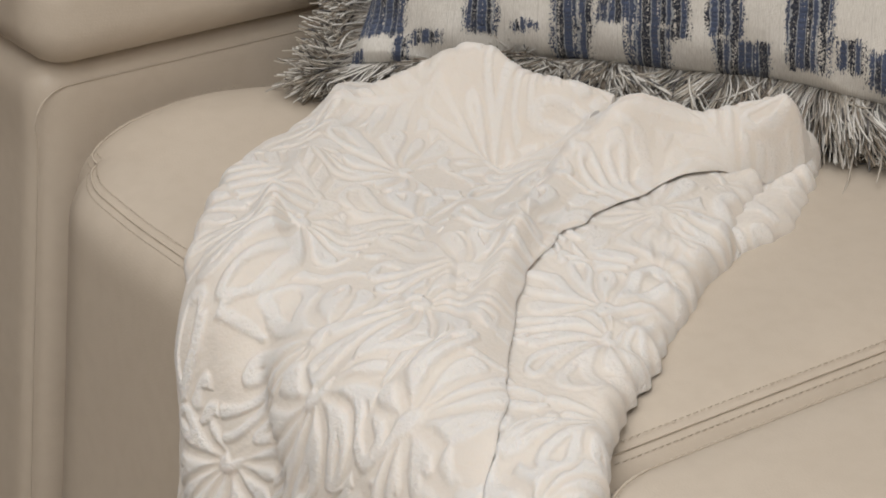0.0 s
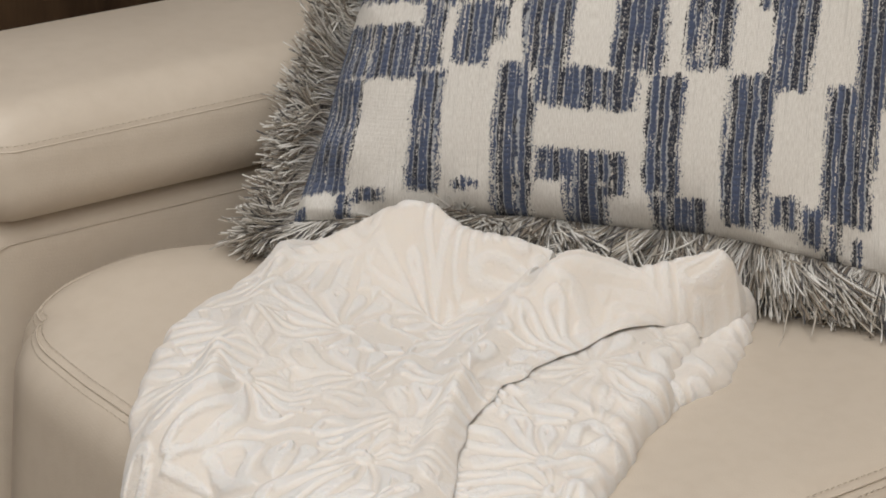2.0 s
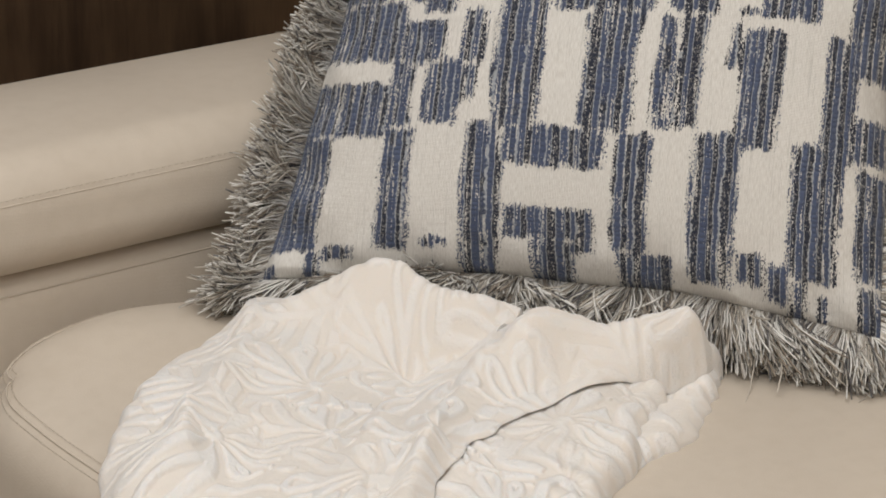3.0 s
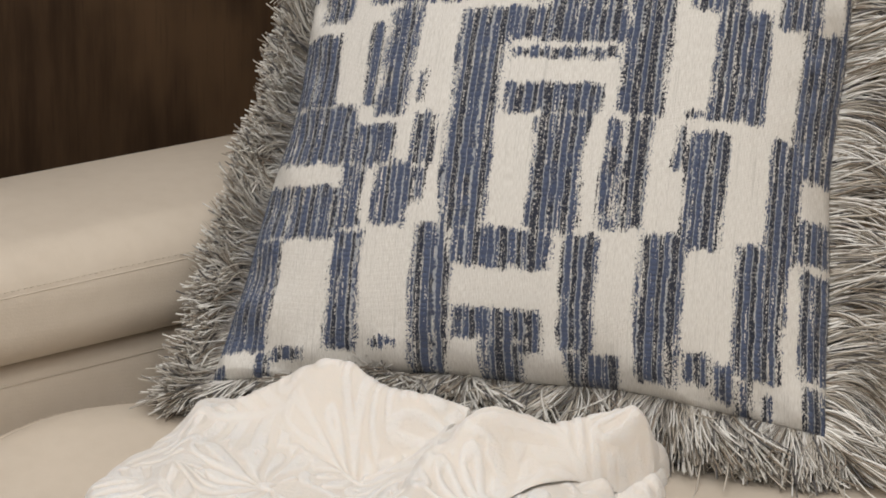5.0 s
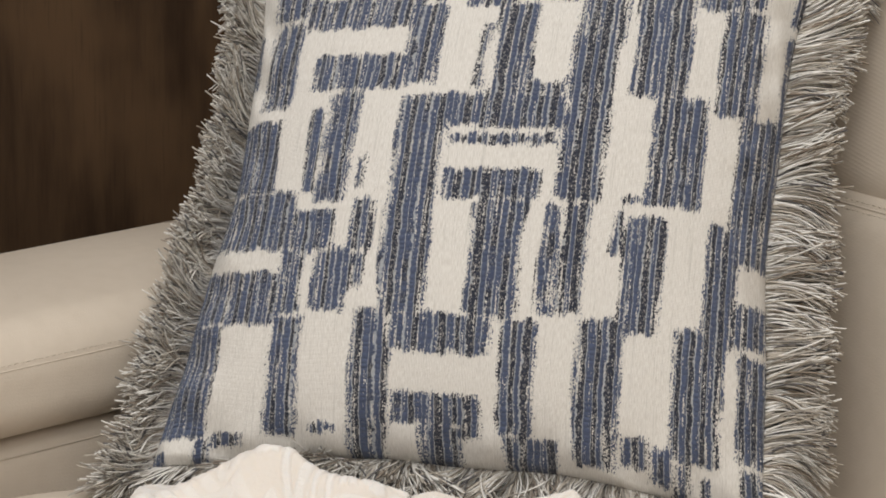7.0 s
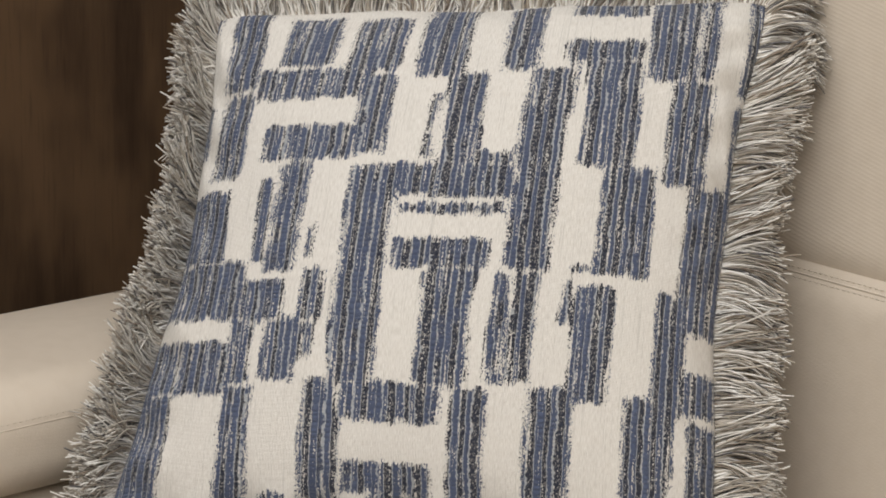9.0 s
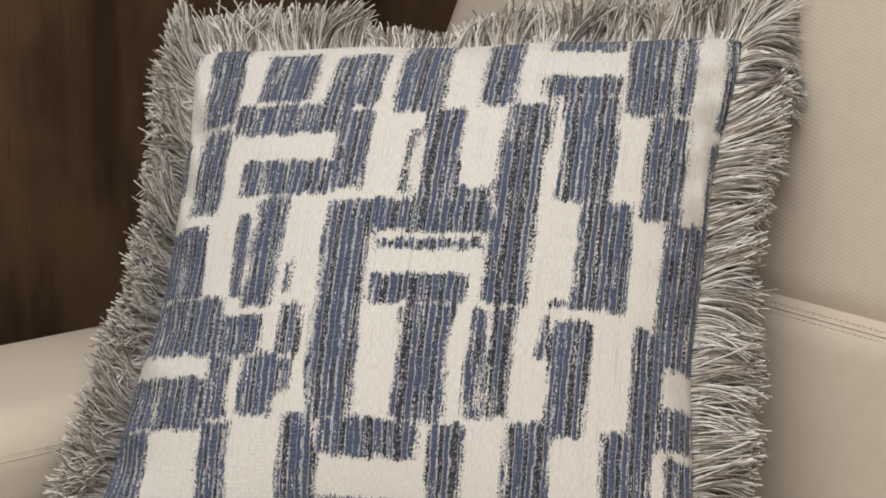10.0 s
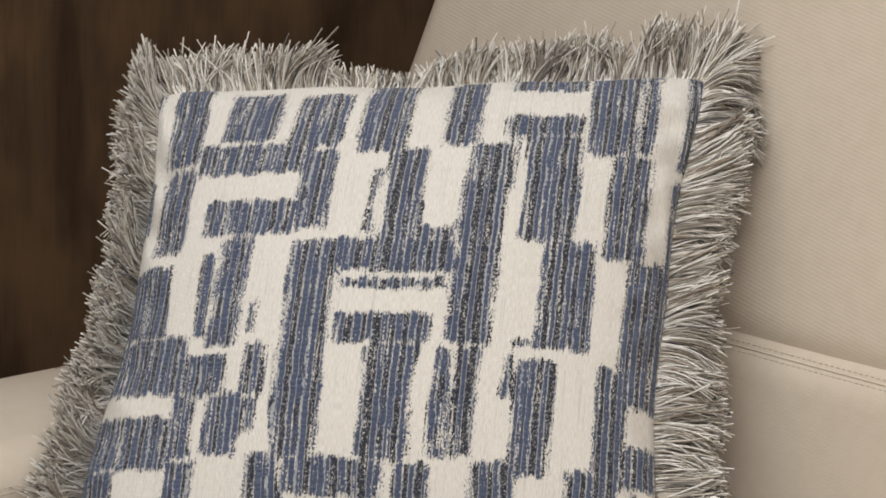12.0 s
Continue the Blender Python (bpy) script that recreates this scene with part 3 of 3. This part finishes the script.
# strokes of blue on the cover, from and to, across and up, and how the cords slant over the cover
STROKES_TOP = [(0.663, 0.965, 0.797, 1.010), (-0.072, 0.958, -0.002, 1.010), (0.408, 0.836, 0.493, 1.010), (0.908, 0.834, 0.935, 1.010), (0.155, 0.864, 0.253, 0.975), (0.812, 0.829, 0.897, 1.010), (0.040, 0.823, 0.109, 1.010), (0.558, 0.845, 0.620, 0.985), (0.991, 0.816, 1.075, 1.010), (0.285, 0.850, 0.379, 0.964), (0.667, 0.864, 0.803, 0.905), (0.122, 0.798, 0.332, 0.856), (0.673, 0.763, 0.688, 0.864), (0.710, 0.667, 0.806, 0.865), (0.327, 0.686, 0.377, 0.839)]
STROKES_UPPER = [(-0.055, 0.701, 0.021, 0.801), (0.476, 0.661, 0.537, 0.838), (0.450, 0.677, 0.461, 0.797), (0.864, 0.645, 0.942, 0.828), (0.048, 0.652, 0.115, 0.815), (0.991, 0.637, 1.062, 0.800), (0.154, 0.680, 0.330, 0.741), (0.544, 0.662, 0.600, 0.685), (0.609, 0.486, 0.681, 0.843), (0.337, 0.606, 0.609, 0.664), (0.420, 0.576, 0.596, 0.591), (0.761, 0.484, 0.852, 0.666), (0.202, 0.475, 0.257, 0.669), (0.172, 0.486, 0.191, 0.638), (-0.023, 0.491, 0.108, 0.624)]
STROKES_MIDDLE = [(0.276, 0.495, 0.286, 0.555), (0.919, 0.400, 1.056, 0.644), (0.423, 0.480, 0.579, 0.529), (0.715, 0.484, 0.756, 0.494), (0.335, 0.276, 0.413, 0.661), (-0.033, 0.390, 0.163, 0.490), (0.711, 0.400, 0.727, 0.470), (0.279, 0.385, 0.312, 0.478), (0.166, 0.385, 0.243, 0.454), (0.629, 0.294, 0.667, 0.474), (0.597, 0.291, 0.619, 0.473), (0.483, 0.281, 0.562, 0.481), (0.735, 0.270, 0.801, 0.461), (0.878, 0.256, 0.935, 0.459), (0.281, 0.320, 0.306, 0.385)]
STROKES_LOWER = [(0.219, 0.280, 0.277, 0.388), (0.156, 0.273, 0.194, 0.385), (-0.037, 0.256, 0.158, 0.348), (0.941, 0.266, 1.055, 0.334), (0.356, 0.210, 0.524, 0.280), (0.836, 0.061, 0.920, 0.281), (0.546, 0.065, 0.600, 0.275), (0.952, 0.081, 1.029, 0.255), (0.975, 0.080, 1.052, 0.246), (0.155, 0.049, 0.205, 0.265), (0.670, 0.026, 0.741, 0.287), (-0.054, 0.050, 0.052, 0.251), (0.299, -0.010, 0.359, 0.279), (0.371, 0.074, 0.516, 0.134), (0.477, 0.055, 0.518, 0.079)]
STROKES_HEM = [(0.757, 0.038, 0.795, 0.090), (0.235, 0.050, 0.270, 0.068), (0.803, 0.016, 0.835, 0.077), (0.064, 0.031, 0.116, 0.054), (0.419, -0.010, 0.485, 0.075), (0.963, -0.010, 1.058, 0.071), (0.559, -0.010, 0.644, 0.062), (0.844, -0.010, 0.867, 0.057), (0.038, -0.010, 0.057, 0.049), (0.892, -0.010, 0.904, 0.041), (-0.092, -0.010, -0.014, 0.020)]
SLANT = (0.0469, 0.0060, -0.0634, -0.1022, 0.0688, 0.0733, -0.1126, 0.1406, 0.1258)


def cover_point(u, v, way=1.0):
    u0, v0 = np.asarray(u)[..., None], np.asarray(v)[..., None]
    # the sides draw in between the corners
    a, b = 2 * u0 - 1, 2 * v0 - 1
    side = np.where(a < 0, 0.047, 0.044) * (1 - b * b) * (1 + 0.35 * b)
    u, v = u0 - side * a * np.abs(a) ** 2, v0 - np.where(b > 0, 0.012, 0.052) * b * np.abs(b) ** 2 * (1 - a * a)
    # soft corners and a slightly uneven seam
    corner = np.abs(a * b) ** 9 * np.where(b > 0, 1.0, 0.2)
    u = u - 0.016 * np.sign(a) * corner + 0.0035 * a ** 9 * np.sin(17 * v0 + 4 * a) * (1 - b * b)
    v = v - 0.014 * np.sign(b) * corner + 0.0035 * b ** 9 * np.sin(19 * u0 + 2 * b) * (1 - a * a)
    p = (1 - v) * ((1 - u) * LOW_L + u * LOW_R) + v * ((1 - u) * TOP_L + u * TOP_R)
    fill = (np.clip(4 * u0 * (1 - u0), 0, None) * np.clip(4 * v0 * (1 - v0), 0, None)) ** 0.44
    return p + FACE * BULGE * way * fill


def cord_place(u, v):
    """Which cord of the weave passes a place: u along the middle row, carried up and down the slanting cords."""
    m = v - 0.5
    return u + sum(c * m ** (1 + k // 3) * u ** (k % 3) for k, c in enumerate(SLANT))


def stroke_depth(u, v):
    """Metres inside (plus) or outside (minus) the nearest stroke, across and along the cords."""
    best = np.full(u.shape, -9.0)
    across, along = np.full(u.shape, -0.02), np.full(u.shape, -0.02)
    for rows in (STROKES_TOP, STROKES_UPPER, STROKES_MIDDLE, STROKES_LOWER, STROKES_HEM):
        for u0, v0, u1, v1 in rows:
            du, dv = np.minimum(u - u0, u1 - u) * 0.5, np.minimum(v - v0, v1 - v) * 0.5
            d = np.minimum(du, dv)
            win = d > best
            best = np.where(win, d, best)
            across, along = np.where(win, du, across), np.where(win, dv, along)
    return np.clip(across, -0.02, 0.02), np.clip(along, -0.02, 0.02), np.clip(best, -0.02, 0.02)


def fringe(parent, name, at, out, count, length, seed, fall, trim=((0, 1), (1, 1)), mess=1.0, rise=((0, 0), (1, 0)), bushy=1.0):
    """Cut yarn along one side. at(k): places along the seam; out: the way that it points; fall: how far it sags."""
    rng = np.random.default_rng(seed)
    k = np.sort(rng.uniform(-0.01, 1.01, count))
    base = at(np.clip(k, 0, 1)) + FACE * rng.uniform(-0.010, 0.003, count)[:, None]
    along = at(np.array([1.0]))[0] - at(np.array([0.0]))[0]
    along = along / np.linalg.norm(along)
    tufts = int(count / 34)
    own = np.round(k * tufts + rng.normal(0, 0.4, count)).astype(int) % tufts
    clump, clump2, clump3 = rng.normal(0, 1, (3, tufts))[:, own]
    flow, flow2, slow = (np.interp(k, np.linspace(-0.02, 1.02, m), rng.normal(0, 1, m)) for m in (17, 21, 8))
    stray = np.where(rng.uniform(0, 1, count) < 0.03, 2.2, 1.0)
    spread = (rng.normal(0, 0.07, count) * stray * mess + 0.17 * clump * mess ** 0.5) + 0.20 * flow * mess
    lift = (rng.normal(0.08, 0.22 * bushy, count) + 0.20 * clump2) * (0.5 + 0.5 * mess) + 0.16 * flow2 * mess
    end = np.where(k < 0.08, (0.08 - k) * -10, 0) + np.where(k > 0.92, (k - 0.92) * 10, 0)
    way = out[None] + along[None] * (spread + end)[:, None] + FACE[None] * lift[:, None] + (TOP_L - LOW_L)[None] * 2 * np.interp(k, *zip(*rise))[:, None]
    way /= np.linalg.norm(way, axis=1)[:, None]
    far = length * rng.uniform(0.91, 1.03, count) * (1 + 0.04 * clump3 + 0.06 * slow) * np.interp(k, *zip(*trim))
    curl = rng.normal(0, 0.08, (count, 3)) * (stray * mess)[:, None] + (0.16 * mess * clump3 + 0.22 * flow2)[:, None] * along[None] + (0.10 * clump + 0.10 * flow)[:, None] * FACE[None]
    curl = curl + np.array([0, 0, -1.0]) * (fall * rng.uniform(0.6, 1.4, count))[:, None]
    segs, sides = 7, 3
    w = np.linspace(0, 1, segs)
    path = base[:, None] + (way * far[:, None])[:, None] * w[None, :, None] + (curl * far[:, None])[:, None] * (w ** 2)[None, :, None]
    bend = np.sin(w[None] * rng.uniform(3, 7, count)[:, None] + rng.uniform(0, 6.3, count)[:, None]) * w[None] * rng.normal(0, 0.0016, count)[:, None]
    path = path + bend[..., None] * along
    path[..., 2] = np.maximum(path[..., 2], SEAT_Z + 0.004 + 0.012 * rng.uniform(0, 1, count)[:, None])
    r = rng.uniform(0.0006, 0.00105, count) 
    side = np.cross(way, FACE)
    side /= np.linalg.norm(side, axis=1)[:, None] + 1e-9
    third = np.cross(way, side)
    ang = np.arange(sides) * 2 * np.pi / sides
    ring = np.cos(ang)[None, :, None] * side[:, None] + np.sin(ang)[None, :, None] * third[:, None]
    v = path[:, :, None] + ring[:, None] * r[:, None, None, None]
    v = v.reshape(-1, 3)
    f = []
    for i in range(segs - 1):
        for j in range(sides):
            j2 = (j + 1) % sides
            f.append((i * sides + j, i * sides + j2, (i + 1) * sides + j2, (i + 1) * sides + j))
    f = np.array(f)
    faces = (f[None] + (np.arange(count) * segs * sides)[:, None, None]).reshape(-1, 4)
    return piece(name, mesh_of(name, v, faces, YARN), parent, "thick brush fringe of grey, taupe and ivory yarn")


def cushion():
    top = tagged(new("throw_pillow"), "cream and blue brush-stroke pillow with grey fringe, leaning upright", "pillow")
    n = 380
    # rows gather towards the seam, where the cover turns fastest
    g = 0.5 - 0.5 * np.cos(np.linspace(0, np.pi, n))
    g = 0.65 * g + 0.35 * np.linspace(0, 1, n)
    u, v = np.meshgrid(g, g, indexing="ij")
    rim = np.minimum(np.minimum(u, 1 - u), np.minimum(v, 1 - v))
    pucker = 0.0035 * np.sin(44 * (u + v) + 5 * waves(u, v, 31, 9)) * np.exp(-(rim / 0.05) ** 2) * smooth(rim, 0.0, 0.02)
    tuck = 0.0035 * np.sin(68 * v + 3 * waves(v * 0, v, 9, 14)) * np.exp(-((u - 0.945) / 0.035) ** 2) * smooth(v, 0.3, 0.5)
    tuck = tuck + 0.004 * np.sin(52 * v + 1) * np.exp(-((u - 0.05) / 0.04) ** 2) + 0.004 * np.sin(47 * u) * np.exp(-((v - 0.05) / 0.035) ** 2)
    soft = tuck + 0.003 * waves(u, v, 17, 11) * smooth(rim, 0.0, 0.1)
    p = cover_point(u, v) + FACE * (pucker + soft)[..., None]
    me = mesh_of("cover", p.reshape(-1, 3), grid_faces(n, n), WEAVE)
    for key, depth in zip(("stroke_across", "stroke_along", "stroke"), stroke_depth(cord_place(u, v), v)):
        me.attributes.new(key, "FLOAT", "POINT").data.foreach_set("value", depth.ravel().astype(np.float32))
    flat = np.stack([cord_place(u, v), v], -1).reshape(-1, 2) * 0.5
    uv = me.uv_layers.new(name="cloth")
    index = np.empty(len(me.loops), np.int32)
    me.loops.foreach_get("vertex_index", index)
    uv.data.foreach_set("uv", flat[index].ravel().astype(np.float32))
    piece("front_cover", me, top, "cream weave with ragged blue chenille strokes")
    m = 60
    g2 = np.linspace(0, 1, m)
    u, v = np.meshgrid(g2, g2, indexing="ij")
    back = mesh_of("back_cover", cover_point(u, v, -0.7).reshape(-1, 3), grid_faces(m, m, flip=True), plain("plain_cream_weave", (0.60, 0.55, 0.46), (0.72, 0.67, 0.58), 400.0))
    piece("back_cover", back, top)
    across, up = TOP_R - TOP_L, TOP_L - LOW_L
    across, up = across / np.linalg.norm(across), up / np.linalg.norm(up)
    zero, one = (lambda k: k * 0), (lambda k: k * 0 + 1)
    fringe(top, "fringe", lambda k: cover_point(k, one(k)), up - FACE * 0.05, 3900, 0.047, 1, 0.10, ((0, 0.75), (0.06, 0.9), (0.24, 0.95), (0.33, 0.5), (0.46, 0.45), (0.56, 0.85), (0.85, 1.0), (1, 1.55)), 1.4)
    fringe(top, "fringe", lambda k: cover_point(k, zero(k)), -up * 0.62 + FACE * 0.42, 5000, 0.050, 2, 0.25, ((0, 1), (0.12, 0.75), (0.3, 0.8), (0.45, 1.05), (0.62, 1.05), (0.75, 1.05), (1, 1.15)), 1.3, ((0, 0.2), (0.1, 0.5), (0.26, 0.8), (0.38, 0.30), (0.62, 0.05), (1, 0)), 1.6)
    fringe(top, "fringe", lambda k: cover_point(zero(k), k), -across * 0.66 + FACE * 0.72 + up * 0.10, 8800, 0.041, 3, 0.06, ((0, 1.45), (0.15, 1.2), (0.35, 1.0), (1, 1.0)), 1.0, bushy=2.0)
    fringe(top, "fringe", lambda k: cover_point(one(k), k), across + FACE * 0.22 + up * 0.16, 3900, 0.056, 4, 0.30, ((0, 1.05), (0.88, 1.0), (1, 1.2)), 0.6)
    return top


cushion()
